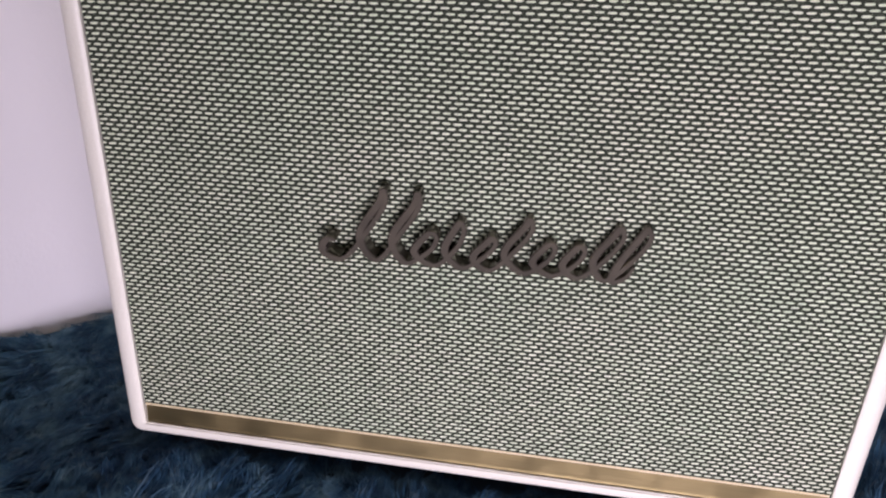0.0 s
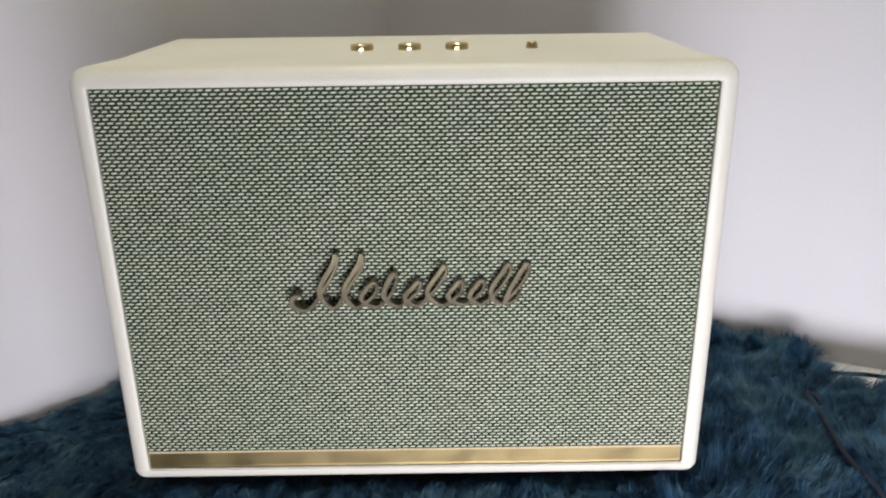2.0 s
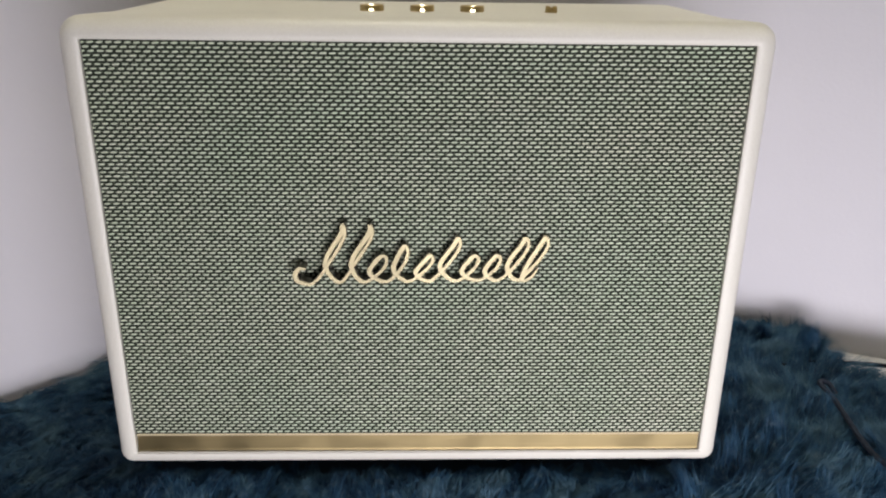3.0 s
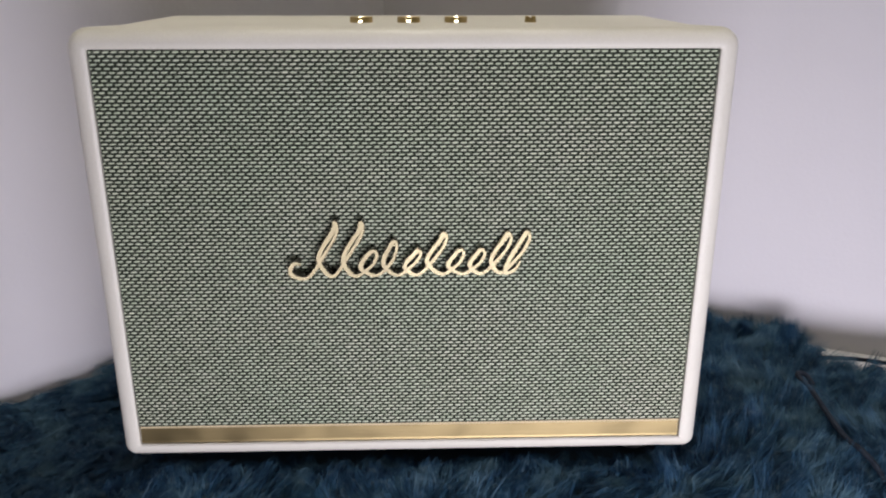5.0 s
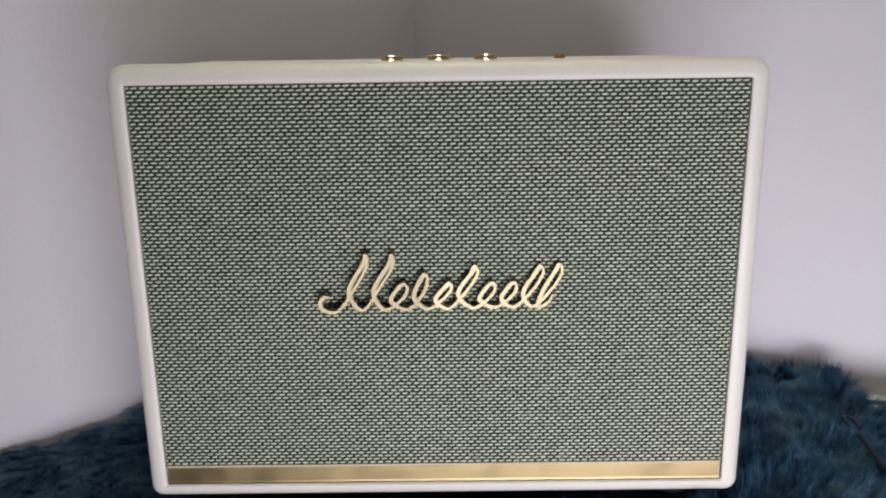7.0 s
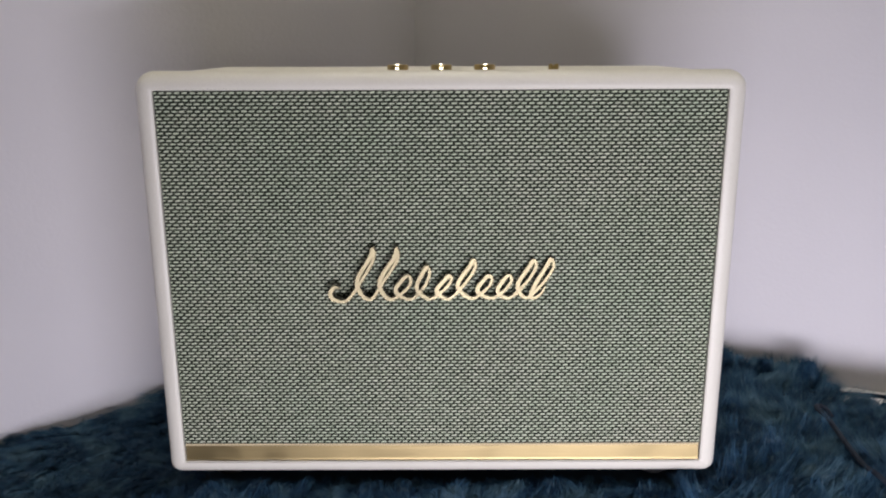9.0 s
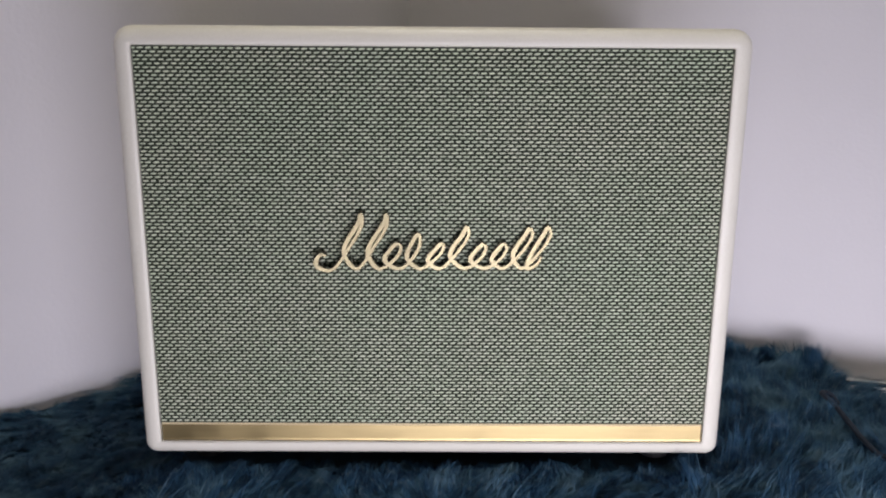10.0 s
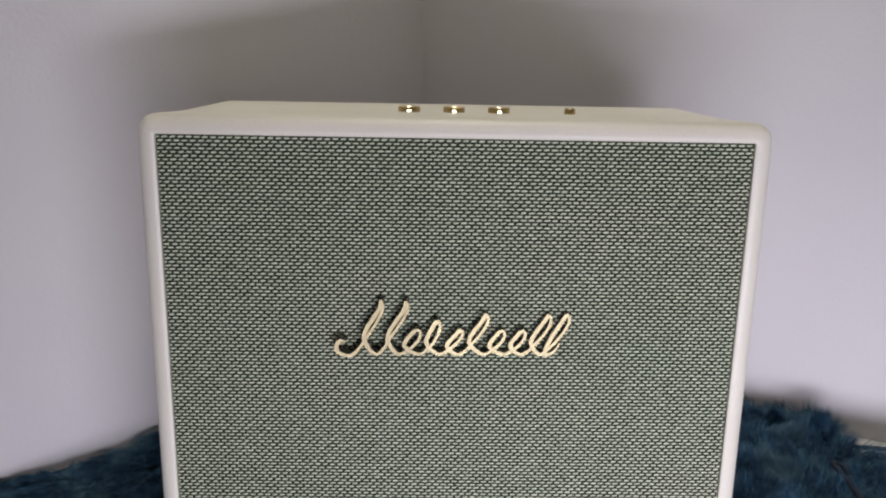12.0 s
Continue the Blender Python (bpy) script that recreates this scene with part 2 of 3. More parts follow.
prism(bm, [(on_left(LEDGE_Y) + 0.001, LEDGE_Y), (on_right(LEDGE_Y) - 0.001, LEDGE_Y), (CORNER[0], CORNER[1] - 0.001)], FLOOR_Z, LEDGE_Z)
tagged(new("ledge", finish(bm, "ledge", M_LEDGE)), "white painted built-in corner ledge under the rug", "ledge", kind="structure")


# frame and pane around the added low light
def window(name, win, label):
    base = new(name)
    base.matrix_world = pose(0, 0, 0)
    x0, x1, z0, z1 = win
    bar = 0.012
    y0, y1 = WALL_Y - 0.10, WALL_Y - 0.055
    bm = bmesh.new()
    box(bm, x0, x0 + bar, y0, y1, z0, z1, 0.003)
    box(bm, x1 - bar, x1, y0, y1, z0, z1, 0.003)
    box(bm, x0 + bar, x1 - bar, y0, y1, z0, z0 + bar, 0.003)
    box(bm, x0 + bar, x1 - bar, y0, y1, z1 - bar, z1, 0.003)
    part("stand_in_frame", bm, M_FRAME, base)
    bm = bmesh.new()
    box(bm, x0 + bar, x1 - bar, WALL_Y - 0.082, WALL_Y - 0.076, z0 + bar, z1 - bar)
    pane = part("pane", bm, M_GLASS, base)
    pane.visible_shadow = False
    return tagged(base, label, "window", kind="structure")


window("stand_in_window_1", KEY_OPENING, "unseen stand-in window around the added low key light")
# frame and pane around the added top light
fill_window = new("stand_in_window_2")
fill_window.matrix_world = pose(0, 0, 0)
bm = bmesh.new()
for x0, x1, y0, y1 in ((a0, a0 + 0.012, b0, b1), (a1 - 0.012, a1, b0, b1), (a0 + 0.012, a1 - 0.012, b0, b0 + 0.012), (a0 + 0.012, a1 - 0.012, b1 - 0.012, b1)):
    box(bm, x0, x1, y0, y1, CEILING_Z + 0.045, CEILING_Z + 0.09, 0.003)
part("stand_in_frame", bm, M_FRAME, fill_window)
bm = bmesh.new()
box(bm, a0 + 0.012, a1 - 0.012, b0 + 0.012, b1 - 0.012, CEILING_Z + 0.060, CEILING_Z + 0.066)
part("pane", bm, M_GLASS, fill_window).visible_shadow = False
tagged(fill_window, "unseen stand-in roof window around the added top light", "window", kind="structure")

# ---- the loudspeaker ----
W, Z0, Z1, DEPTH = 0.2042, 0.0100, 0.3045, 0.207
OPEN_X, OPEN_Z0, OPEN_Z1 = 0.191, 0.0212, 0.2920
TOP_FALL = 0.0024  # the top dips a little behind its front edge
speaker = new("loudspeaker")
speaker.matrix_world = pose(0, 0, 0)
tagged(speaker, "cream vinyl-covered guitar-amp style loudspeaker with woven grille, standing on the rug", "loudspeaker")


def rounded(x0, x1, z0, z1, r, y, n=7, low=None):
    """A rounded outline; low: the radius of the two lower corners."""
    out = []
    q = r if low is None else low
    for cx, cz, r, a0 in ((x1 - r, z1 - r, r, 0), (x0 + r, z1 - r, r, 90), (x0 + q, z0 + q, q, 180), (x1 - q, z0 + q, q, 270)):
        for k in range(n):
            a = radians(a0 + 90 * k / (n - 1))
            out.append((cx + r * math.cos(a), y, cz + r * math.sin(a)))
    return out


def make_cabinet():
    bm = bmesh.new()
    rows = [rounded(-OPEN_X, OPEN_X, OPEN_Z0, OPEN_Z1, 0.0010, y) for y in (0.012, 0.0012)]
    rows.append(rounded(-OPEN_X - 0.0008, OPEN_X + 0.0008, OPEN_Z0 - 0.0008, OPEN_Z1 + 0.0008, 0.0015, 0.0004))
    R, E = 0.0125, 0.0105
    steps = 6
    for k in range(steps + 1):
        a = radians(90 * k / steps)
        inset, y = E * (1 - math.sin(a)), E * (1 - math.cos(a))
        rows.append(rounded(-W + inset, W - inset, Z0 + inset, Z1 - inset, R - inset, y, low=max(R - 0.0035 - inset, 0.0012)))
    for y in (0.030, 0.050, 0.070):
        rows.append(rounded(-W, W, Z0, Z1, R, y, low=R - 0.0035))
    for k in range(steps + 1):
        a = radians(90 * k / steps)
        inset, y = E * (1 - math.cos(a)), DEPTH - E * (1 - math.sin(a))
        rows.append(rounded(-W + inset, W - inset, Z0 + inset, Z1 - inset, R - inset, y, low=max(R - 0.0035 - inset, 0.0012)))
    loops = [[bm.verts.new((x, y, z - TOP_FALL * min(max((y - 0.012) / 0.058, 0), 1) * (z > 0.2))) for x, y, z in row] for row in rows]
    n = len(loops[0])
    for r, s in zip(loops, loops[1:]):
        for k in range(n):
            bm.faces.new((r[k], r[(k + 1) % n], s[(k + 1) % n], s[k]))
    bm.faces.new(loops[-1])
    bm.faces.new(loops[0][::-1])
    return bm


part("cabinet_body", make_cabinet(), M_VINYL, speaker, "cream leather-grain vinyl shell with rounded edges", smooth=True)

# grille: dark cloth with rows of pale threads standing proud of it
STRIP_Z1 = 0.0343
grille = bmesh.new()
box(grille, -OPEN_X + 0.0003, OPEN_X - 0.0003, 0.0024, 0.0100, STRIP_Z1 - 0.001, OPEN_Z1 - 0.0003, 0.0004)
grille = part("grille", grille, M_CLOTH, speaker, "black grille cloth woven with pale threads")


def make_weave():
    """Short pale dashes in rows, every second row set off by half, the outermost cut by the opening."""
    rng = np.random.default_rng(4)
    pitch_x, pitch_z = 0.00518, 0.002419
    verts, faces = [], []
    outline = [(-1, 0), (-0.86, -0.55), (-0.48, -0.97), (0.48, -0.97), (0.86, -0.55), (1, 0), (0.86, 0.55), (0.48, 0.97), (-0.48, 0.97), (-0.86, 0.55)]
    limit = OPEN_X - 0.0005
    rows = int((OPEN_Z1 - 0.0012 - STRIP_Z1) / pitch_z)
    for r in range(rows):
        z = OPEN_Z1 - 0.0017 - r * pitch_z
        x = -OPEN_X + 0.0004 + (r % 2) * pitch_x / 2
        while x < OPEN_X + 0.001:
            a = 0.00208 * (1 + rng.uniform(-0.07, 0.07))
            h = 0.00060 * (1 + rng.uniform(-0.12, 0.12))
            dx, dz, tilt = rng.uniform(-0.00014, 0.00014), rng.uniform(-0.00008, 0.00008), rng.uniform(0.03, 0.10)
            top = 0.0024 - 0.00055 * (1 + rng.uniform(-0.1, 0.1))
            i = len(verts)
            for u, v in outline:
                verts.append((min(max(x + dx + u * a, -limit), limit), 0.00243, z + dz + v * h + u * a * tilt))
            for u in (-0.55, 0.55):
                verts.append((min(max(x + dx + u * a, -limit), limit), top, z + dz + u * a * tilt))
            p, q = i + 10, i + 11
            faces += [(i, i + 1, p), (i + 1, i + 2, p), (i + 2, i + 3, q, p), (i + 3, i + 4, q), (i + 4, i + 5, q), (i + 5, i + 6, q), (i + 6, i + 7, q), (i + 7, i + 8, p, q), (i + 8, i + 9, p), (i + 9, i, p)]
            x += pitch_x
    me = bpy.data.meshes.new("weave")
    me.from_pydata(verts, [], faces)
    me.materials.append(M_THREAD)
    me.shade_smooth()
    return me


weave = new("weave", make_weave())
weave.parent = grille
tagged(weave, "pale grey-green threads in staggered rows", kind="stuff")

# brass strip along the foot of the grille; its upper lip carries a highlight as pale colour
bm = bmesh.new()
ends = []
for x in (-OPEN_X + 0.0008, OPEN_X - 0.0008):
    ends.append([bm.verts.new((x, y, z)) for y, z in ((0.0022, OPEN_Z0 + 0.0004), (0.0024, OPEN_Z0 + 0.0018), (0.0033, STRIP_Z1), (0.0100, STRIP_Z1), (0.0100, OPEN_Z0 + 0.0004))])
bm.faces.new(ends[0])
bm.faces.new(ends[1][::-1])
for k in range(5):
    bm.faces.new((ends[0][k], ends[0][(k + 1) % 5], ends[1][(k + 1) % 5], ends[1][k]))
strip = part("strip", bm, M_STRIP, speaker, "brushed brass strip along the foot of the grille")
bm = bmesh.new()
rod(bm, [(-OPEN_X + 0.0010, 0.0026, STRIP_Z1 - 0.0003), (OPEN_X - 0.0010, 0.0026, STRIP_Z1 - 0.0003)], 0.0008, 10)
part("bead", bm, M_BEAD, strip, "upper lip in pale gold, its highlight put into the colour", smooth=True)
for x0, x1 in ((-0.0060, -0.0040), (-0.0035, -0.0010), (0.0010, 0.0025), (0.0030, 0.0060)):
    bm = bmesh.new()
    box(bm, x0, x1, 0.00290, 0.0040, 0.0272, 0.0284)
    part("mark", bm, M_STAMP, strip, "tiny pale stamped mark")

for sx in (-1, 1):
    for y in (0.030, 0.170):
        bm = bmesh.new()
        bmesh.ops.create_cone(bm, cap_ends=True, segments=20, radius1=0.011, radius2=0.013, depth=0.011, matrix=Matrix.Translation((sx * 0.165, y, 0.0052)))
        part("foot", bm, M_RUBBER, speaker, "black rubber foot")


# gold flourish: one ribbon that curls and then runs in slanted loops, its face dished a little
def face_y(z):
    """The badge leans back and is dished a little."""
    d = z - 0.165
    return -0.0050 + d * FLOURISH_LEAN - 0.68 * d * d


FLOURISH_LEAN, FLOURISH_FOOT = 0.0551, 0.1495
# slanted loops: foot x, top x, top z, half width
LOOPS = ((-0.0625, -0.0472, 0.1858, 0.0016), (-0.0470, -0.0308, 0.1855, 0.0016), (-0.0330, -0.0232, 0.1660, 0.0046), (-0.0185, -0.0098, 0.1722, 0.0034),
         (-0.0055, 0.0055, 0.1660, 0.0032), (0.0080, 0.0222, 0.1768, 0.0028), (0.0235, 0.0332, 0.1655, 0.0040), (0.0375, 0.0470, 0.1655, 0.0038),
         (0.0500, 0.0640, 0.1762, 0.0034), (0.0622, 0.0762, 0.1768, 0.0034))


def flourish_line():
    pts = [(-0.0700, 0.1580), (-0.0740, 0.1586), (-0.0768, 0.1545), (-0.0745, 0.1500)]
    for foot, top, high, half in LOOPS:
        h, d = high - FLOURISH_FOOT, top - foot
        pts += [(foot - 0.0028, FLOURISH_FOOT), (foot + 0.42 * d + half * 0.9, FLOURISH_FOOT + 0.40 * h), (top + half * 0.45, high - 0.20 * h), (top, high),
                (top - half * 0.85, high - 0.16 * h), (foot + 0.30 * d - half * 0.35, FLOURISH_FOOT + 0.34 * h)]
    pts += [(0.0625, FLOURISH_FOOT), (0.0685, 0.1515), (0.0722, 0.1575)]
    return spline([(x, 0, z) for x, z in pts], 7)


def flourish_mesh():
    line = flourish_line()
    bm = bmesh.new()
    sections = []
    last = len(line) - 1
    for i, p in enumerate(line):
        d = (line[min(i + 1, last)] - line[max(i - 1, 0)]).normalized()
        down = max(-d.z, 0)
        w = (0.00138 + 0.00062 * down) * (0.55 + 0.45 * min(i / 9, (last - i) / 9, 1))
        sx, sz = -d.z * w, d.x * w
        rise = -0.0005 * i / last
        ring = []
        for u, y in ((-1, None), (-1, 0.0007), (-0.72, 0.0), (0.72, 0.0), (1, 0.0007), (1, None)):
            x, z = p.x + u * sx, p.z + u * sz
            ring.append(bm.verts.new((x, 0.0016 if y is None else face_y(z) + 0.04 * x + rise + y, z)))
        sections.append(ring)
    for a, b in zip(sections, sections[1:]):
        for k in range(6):
            bm.faces.new((a[k], a[(k + 1) % 6], b[(k + 1) % 6], b[k]))
    bm.faces.new(sections[0][::-1])
    bm.faces.new(sections[-1])
    return bm


part("emblem", flourish_mesh(), M_GOLD, speaker, "raised polished gold flourish, one ribbon in slanted loops")

# controls on the top
TOP = Z1 - TOP_FALL
for x in (-0.0335, 0.0002, 0.0338):
    bm = bmesh.new()
    bmesh.ops.create_cone(bm, cap_ends=True, segments=48, radius1=0.0081, radius2=0.0080, depth=0.0044, matrix=Matrix.Translation((x, 0.0995, TOP + 0.0016)))
    rim = [e for e in bm.edges if all(v.co.z > TOP + 0.002 for v in e.verts)]
    bmesh.ops.bevel(bm, geom=rim, offset=0.0005, segments=3, affect="EDGES", profile=0.5)
    knob = part("knob", bm, M_KNOB, speaker, "short round brass knob", smooth=True)
    # bright wedge added over the rim in place of the knob's highlight
    bm = bmesh.new()
    wedge = [[bm.verts.new((x + sx, y, TOP + z)) for y, z in ((0.0899, 0.0004), (0.0941, 0.0042), (0.0975, 0.0042), (0.0975, 0.0004))] for sx in (-0.0013, 0.0013)]
    bm.faces.new(wedge[0])
    bm.faces.new(wedge[1][::-1])
    for k in range(4):
        bm.faces.new((wedge[0][k], wedge[0][(k + 1) % 4], wedge[1][(k + 1) % 4], wedge[1][k]))
    part("glint_wedge", bm, M_GLINT, knob, "polished wedge over the rim, added for the knob's glint")
bm = bmesh.new()
bmesh.ops.create_cone(bm, cap_ends=True, segments=20, radius1=0.0042, radius2=0.0040, depth=0.0020, matrix=Matrix.Translation((0.0870, 0.0985, TOP + 0.0006)))
toggle = part("toggle_switch", bm, M_KNOB, speaker, "small brass toggle switch")
for x0, x1 in ((0.0834, 0.0862), (0.0878, 0.0906)):
    bm = bmesh.new()
    box(bm, x0, x1, 0.0955, 0.1015, TOP + 0.0004, TOP + 0.0042, 0.0008)
    part("lever", bm, M_KNOB, toggle)
bm = bmesh.new()
box(bm, 0.0850, 0.0890, 0.0962, 0.1008, TOP + 0.0006, TOP + 0.0032, 0.0006)
part("lever", bm, M_KNOB, toggle)

# ---- the shag rug ----
RUG_X0, RUG_X1, RUG_Y0 = -0.50, 0.58, -0.078


def rug_back(x):
    """How far back the rug reaches at x."""
    left = CORNER[1] + (x - CORNER[0]) * (CORNER[1] - LEFT_FAR[1]) / (CORNER[0] - LEFT_FAR[0]) - 0.006
    right = CORNER[1] + (x - CORNER[0]) * (RIGHT_MID[1] - CORNER[1]) / (RIGHT_MID[0] - CORNER[0]) - 0.010
    edge = min(left, right)
    if x > 0.365:
        edge = min(edge, 0.146 - 0.30 * (x - 0.365) + 0.006 * math.sin(x * 90))
    return edge


def rug_top(x, y):
    """Height of the rug's ground under the pile."""
    z = -0.006 + 0.004 * noise.noise(Vector((x * 9, y * 9, 0.3)))
    hump = math.exp(-((x - 0.285) / 0.075) ** 2 - ((y - 0.205) / 0.045) ** 2) * 0.005
    hump += math.exp(-((x + 0.235) / 0.030) ** 2 - ((y - 0.165) / 0.035) ** 2) * 0.013
    if abs(x) < 0.205 and 0.004 < y < 0.205:
        return -0.008
    if x < -0.20:
        z -= 0.003
    if y < 0.01 and abs(x) < 0.24:
        z += 0.005 * min(max((-0.003 - y) / 0.014, 0), 1)
    z += hump - 0.018 * max((-y - 0.012) / 0.062, 0) ** 1.3
    return max(z, LEDGE_Z + 0.002) if y > LEDGE_Y else z


def make_rug():
    bm = bmesh.new()
    nx, ny = 120, 36
    top, low = [], []
    for i in range(nx + 1):
        x = RUG_X0 + (RUG_X1 - RUG_X0) * i / nx
        y1 = max(rug_back(x), RUG_Y0 + 0.01)
        top.append([bm.verts.new((x, RUG_Y0 + (y1 - RUG_Y0) * j / ny, rug_top(x, RUG_Y0 + (y1 - RUG_Y0) * j / ny))) for j in range(ny + 1)])
        low.append([bm.verts.new((v.co.x, v.co.y, LEDGE_Z + 0.0005 if v.co.y > LEDGE_Y else v.co.z - 0.010)) for v in top[-1]])
    for i in range(nx):
        for j in range(ny):
            bm.faces.new((top[i][j], top[i + 1][j], top[i + 1][j + 1], top[i][j + 1]))
            bm.faces.new((low[i][j], low[i][j + 1], low[i + 1][j + 1], low[i + 1][j]))
    for i in range(nx):
        for j in (0, ny):
            bm.faces.new((top[i][j], top[i + 1][j], low[i + 1][j], low[i][j]))
    for j in range(ny):
        for i in (0, nx):
            bm.faces.new((top[i][j], top[i][j + 1], low[i][j + 1], low[i][j]))
    return bm


rug = new("rug", finish(make_rug(), "rug", M_BACKING))
tagged(rug, "deep blue shaggy faux-fur rug lying under the loudspeaker", "rug")


def make_pile():
    """Locks of long hair that lie over one another, each lock drawn together at its tip."""
    rng = np.random.default_rng(11)
    xs, zs = [], []
    roots, tips, lens = [], [], []
    step = 0.0078
    for x in np.arange(RUG_X0, RUG_X1, step):
        for y in np.arange(RUG_Y0, 0.33, step):
            px, py = x + rng.uniform(-0.004, 0.004), y + rng.uniform(-0.004, 0.004)
            if py > rug_back(px) or py < RUG_Y0 - 0.002:
                continue
            if abs(px) < 0.192 and 0.012 < py < 0.19:
                continue
            # the nap is brushed back beside the loudspeaker, up before it and outwards on the wall side
            nap = 1.6 * noise.noise(Vector((px * 9, py * 9, 2.0))) + 1.2 * noise.noise(Vector((px * 28, py * 28, 7.0))) + rng.normal(0, 0.42)
            lift = 0.55 + 0.30 * noise.noise(Vector((px * 30, py * 30, 5.0))) + rng.normal(0, 0.20)
            length = rng.uniform(0.024, 0.044)
            zone = px + rng.normal(0, 0.012)
            if zone > 0.20:
                a, lift, length = nap + 1.1, lift + 0.08, length * 0.74
            elif zone < -0.20:
                a, lift, length = nap - 1.7, lift * 0.36, length * 0.66
            else:
                a, lift, length = nap * 1.2 + 1.3, min(max(lift - 0.25, 0.10), 0.42), length * 0.60
                # pressed flat at the foot of the loudspeaker
                if py > -0.014:
                    lift, length = lift * 0.45, length * 0.6
            roots.append((px, py, rug_top(px, py)))
            tips.append((a, min(max(lift, 0.05), 1.10)))
            lens.append(length)
    lying = len(roots)
    # a few standing tufts behind the loudspeaker's side
    for tx, ty, n, tall in ((0.352, 0.172, 14, 0.046), (0.345, 0.174, 10, 0.036), (0.338, 0.190, 4, 0.020), (0.318, 0.203, 6, 0.030), (0.300, 0.210, 4, 0.022), (0.283, 0.214, 7, 0.034), (0.262, 0.226, 5, 0.020), (0.244, 0.235, 5, 0.020), (-0.230, 0.180, 4, 0.022)):
        for _ in range(n):
            px, py = tx + rng.normal(0, 0.003), ty + rng.normal(0, 0.002)
            roots.append((px, py, rug_top(px, py)))
            tips.append((rng.uniform(0, math.tau), rng.uniform(1.52, 1.57)))
            lens.append(tall * rng.uniform(0.65, 0.85))
    standing = len(roots)
    # short hair pressed up along the foot of the loudspeaker
    for x in np.arange(-0.215, 0.216, 0.0080):
        px, py = x + rng.normal(0, 0.001), rng.uniform(-0.013, -0.003)
        roots.append((px, py, rug_top(px, py)))
        tips.append((rng.normal(-math.pi / 2, 0.8), rng.uniform(1.40, 1.50)))
        lens.append(rng.uniform(0.003, 0.0065))
    roots, tips, lens = np.array(roots), np.array(tips), np.array(lens)
    per = 84
    n = len(roots)
    base = np.repeat(roots, per, 0)
    index = np.arange(n * per) // per
    spread = np.where(index < lying, 0.0046, np.where(index < standing, 0.0046, 0.0050))[:, None]
    base[:, :2] += rng.normal(0, 1, (n * per, 2)) * spread
    base[:, 2] -= 0.001
    ang = np.repeat(tips[:, 0], per) + rng.normal(0, 0.16, n * per)
    lift = np.repeat(tips[:, 1], per) + rng.normal(0, 0.14, n * per)
    lift[lying * per:] = np.clip(lift[lying * per:], 1.30, 1.57)
    length = np.repeat(lens, per) * rng.uniform(0.55, 1.1, n * per)
    flat = np.stack([np.cos(ang), np.sin(ang)], 1)
    centre = np.repeat(roots, per, 0)
    levels = []
    for k, t in enumerate((0.0, 0.33, 0.68, 1.0)):
        droop = lift * (1 - 0.75 * t * t * np.clip(1.35 - lift, 0.08, 1))
        run = length * t * np.cos(lift * (1 - 0.4 * t))
        run[lying * per:] *= 0.38
        up = length * t * np.sin(droop) + 0.004 * t
        pull = np.where(index < lying, 0.78 * t ** 0.9, np.where(index < standing, 0.72 * t ** 0.9, 0.35 * t))[:, None]
        p = base.copy()
        p[:, :2] += (centre[:, :2] - base[:, :2]) * pull + flat * run[:, None]
        p[:, 2] += up
        levels.append(p)
    # nothing enters the loudspeaker or the walls
    for p in levels:
        inside = (np.abs(p[:, 0]) < 0.204) & (p[:, 1] > -0.002) & (p[:, 1] < 0.203)
        p[inside, 2] = np.minimum(p[inside, 2], 0.0075)
        for (ax, ay), (bx, by) in ((LEFT_FAR, CORNER), (CORNER, RIGHT_MID)):
            dx, dy = bx - ax, by - ay
            ln = math.hypot(dx, dy)
            nx_, ny_ = dy / ln, -dx / ln
            dist = (p[:, 0] - ax) * nx_ + (p[:, 1] - ay) * ny_
            push = np.maximum(0.003 - dist, 0)
            p[:, 0] += push * nx_
            p[:, 1] += push * ny_
        p[:, 2] = np.maximum(p[:, 2], np.where(p[:, 1] < LEDGE_Y, -0.10, LEDGE_Z + 0.002))
    side = np.stack([-flat[:, 1], flat[:, 0], rng.uniform(-0.6, 0.6, n * per)], 1)
    side /= np.linalg.norm(side, axis=1)[:, None]
    wide = np.repeat(rng.uniform(0.00024, 0.00042, n), per)[:, None]
    v = np.stack([levels[0] - side * wide, levels[0] + side * wide, levels[1] - side * wide, levels[1] + side * wide,
                  levels[2] - side * wide * 0.7, levels[2] + side * wide * 0.7, levels[3]], 1).reshape(-1, 3)
    i = np.arange(n * per)[:, None] * 7
    faces = np.concatenate([i + np.array([[0, 1, 3, 2]]), i + np.array([[2, 3, 5, 4]])]).reshape(-1, 4)
    tris = i + np.array([[4, 5, 6]])
    me = bpy.data.meshes.new("fur")
    me.vertices.add(len(v))
    me.vertices.foreach_set("co", v.astype(np.float32).ravel())
    loops = np.concatenate([faces.ravel(), tris.ravel()]).astype(np.int32)
    me.loops.add(len(loops))
    me.loops.foreach_set("vertex_index", loops)
    starts = np.concatenate([np.arange(len(faces)) * 4, len(faces) * 4 + np.arange(len(tris)) * 3]).astype(np.int32)
    me.polygons.add(len(starts))
    me.polygons.foreach_set("loop_start", starts)
    me.update(calc_edges=True)
    me.validate()
    me.materials.append(M_FUR)
    me.shade_smooth()
    return me


fur = new("fur", make_pile())
fur.parent = rug
tagged(fur, "long blue and teal hair in tangled locks", kind="stuff")

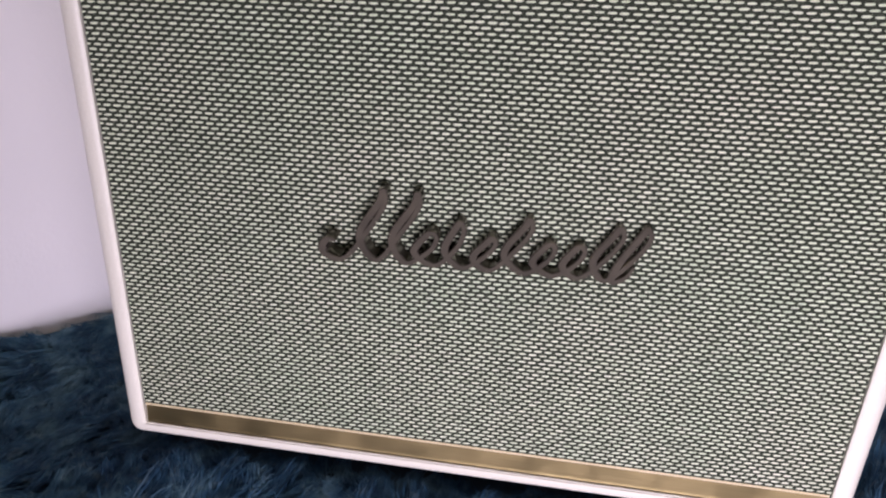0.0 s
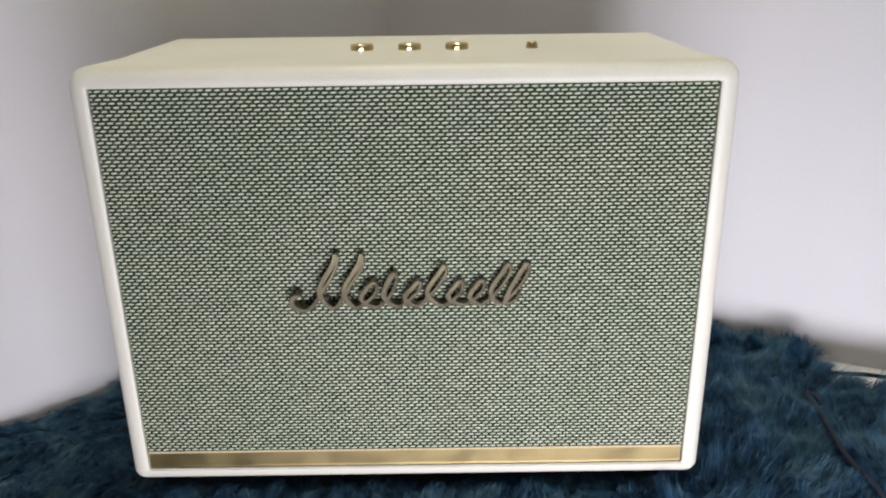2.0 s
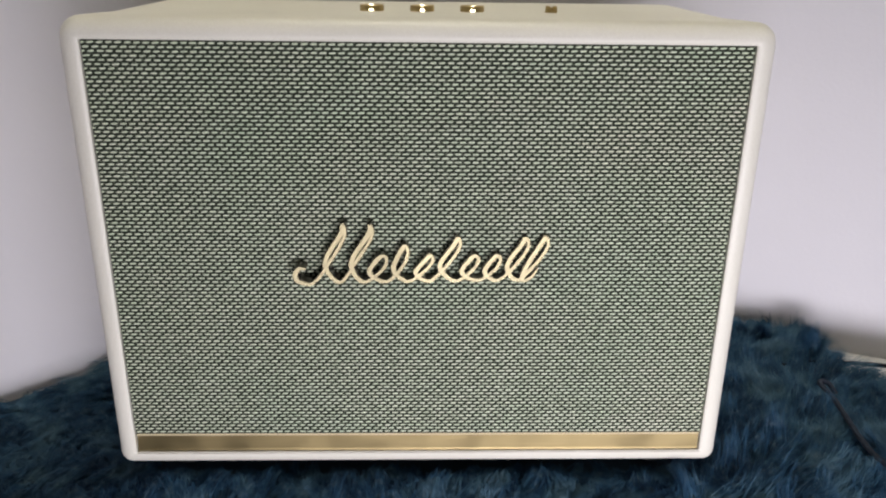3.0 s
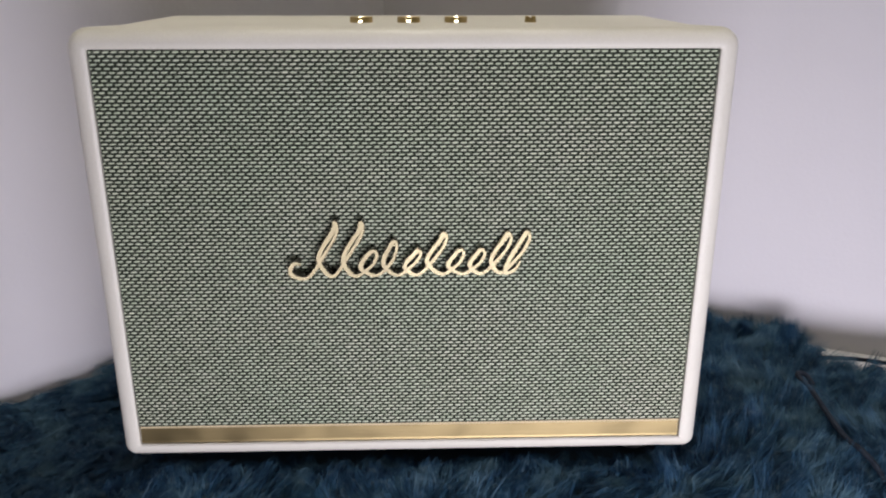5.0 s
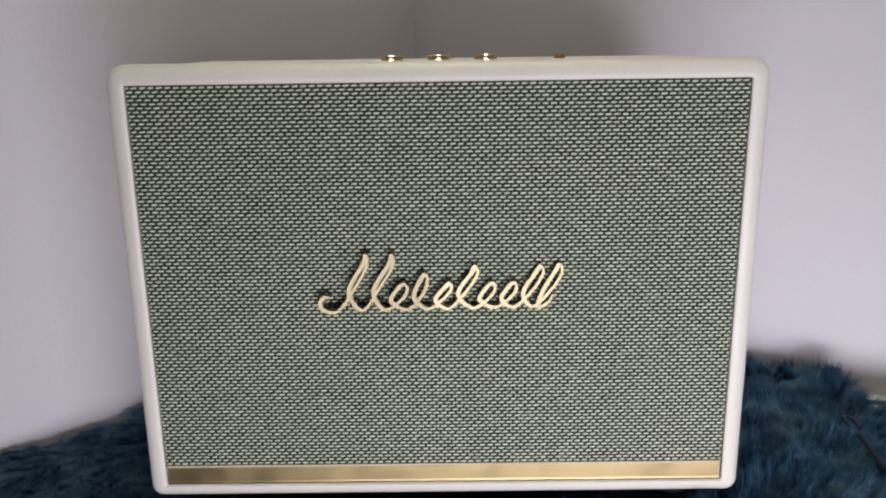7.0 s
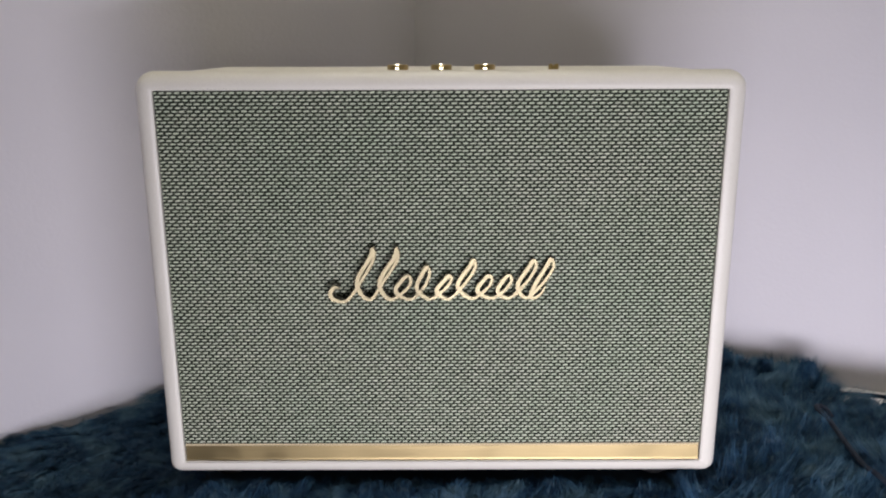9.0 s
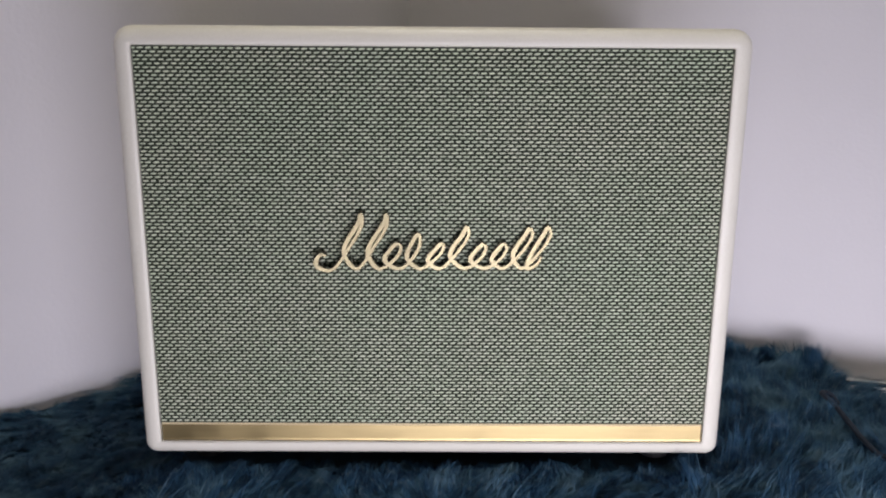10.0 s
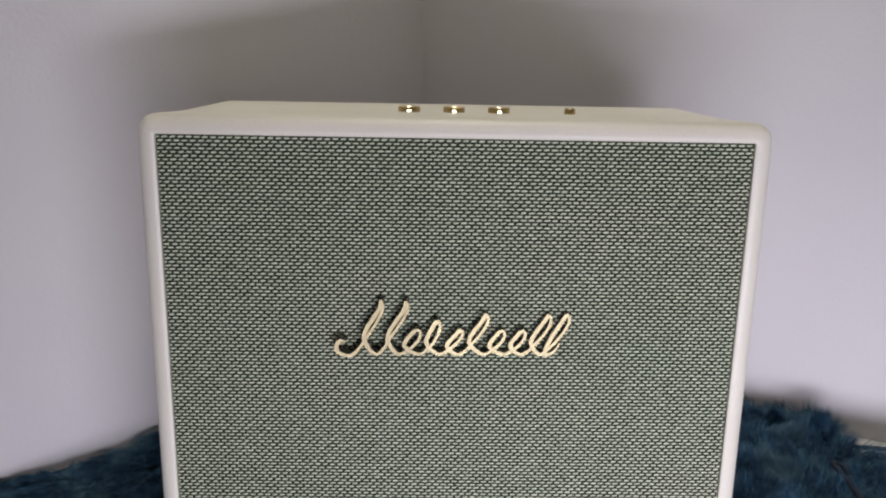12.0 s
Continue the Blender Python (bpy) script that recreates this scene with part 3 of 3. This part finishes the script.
# ---- cables on the rug ----
bm = bmesh.new()
rod(bm, spline([(0.318, 0.158, 0.000), (0.338, 0.160, 0.001), (0.356, 0.161, 0.002), (0.390, 0.163, -0.001), (0.420, 0.163, -0.004), (0.480, 0.150, -0.0095), (0.560, 0.115, -0.0095)]), 0.0020)
tagged(new("power_cable", finish(bm, "power_cable", M_CABLE, True)), "thin black power cable lying across the rug's edge", "cable")
bm = bmesh.new()
rod(bm, spline([(0.3340, 0.0930, 0.010), (0.3315, 0.1000, 0.015), (0.3255, 0.1010, 0.017), (0.3210, 0.0950, 0.018), (0.3225, 0.0810, 0.017), (0.3225, 0.0650, 0.015), (0.3200, 0.0280, 0.012), (0.3210, 0.0100, 0.010), (0.3225, -0.0040, 0.011), (0.3270, -0.0200, 0.006), (0.3330, -0.0450, -0.012)]), 0.0020)
tagged(new("cord", finish(bm, "cord", M_CORD, True)), "thin grey cord with a hooked end, sunk in the rug", "cord")
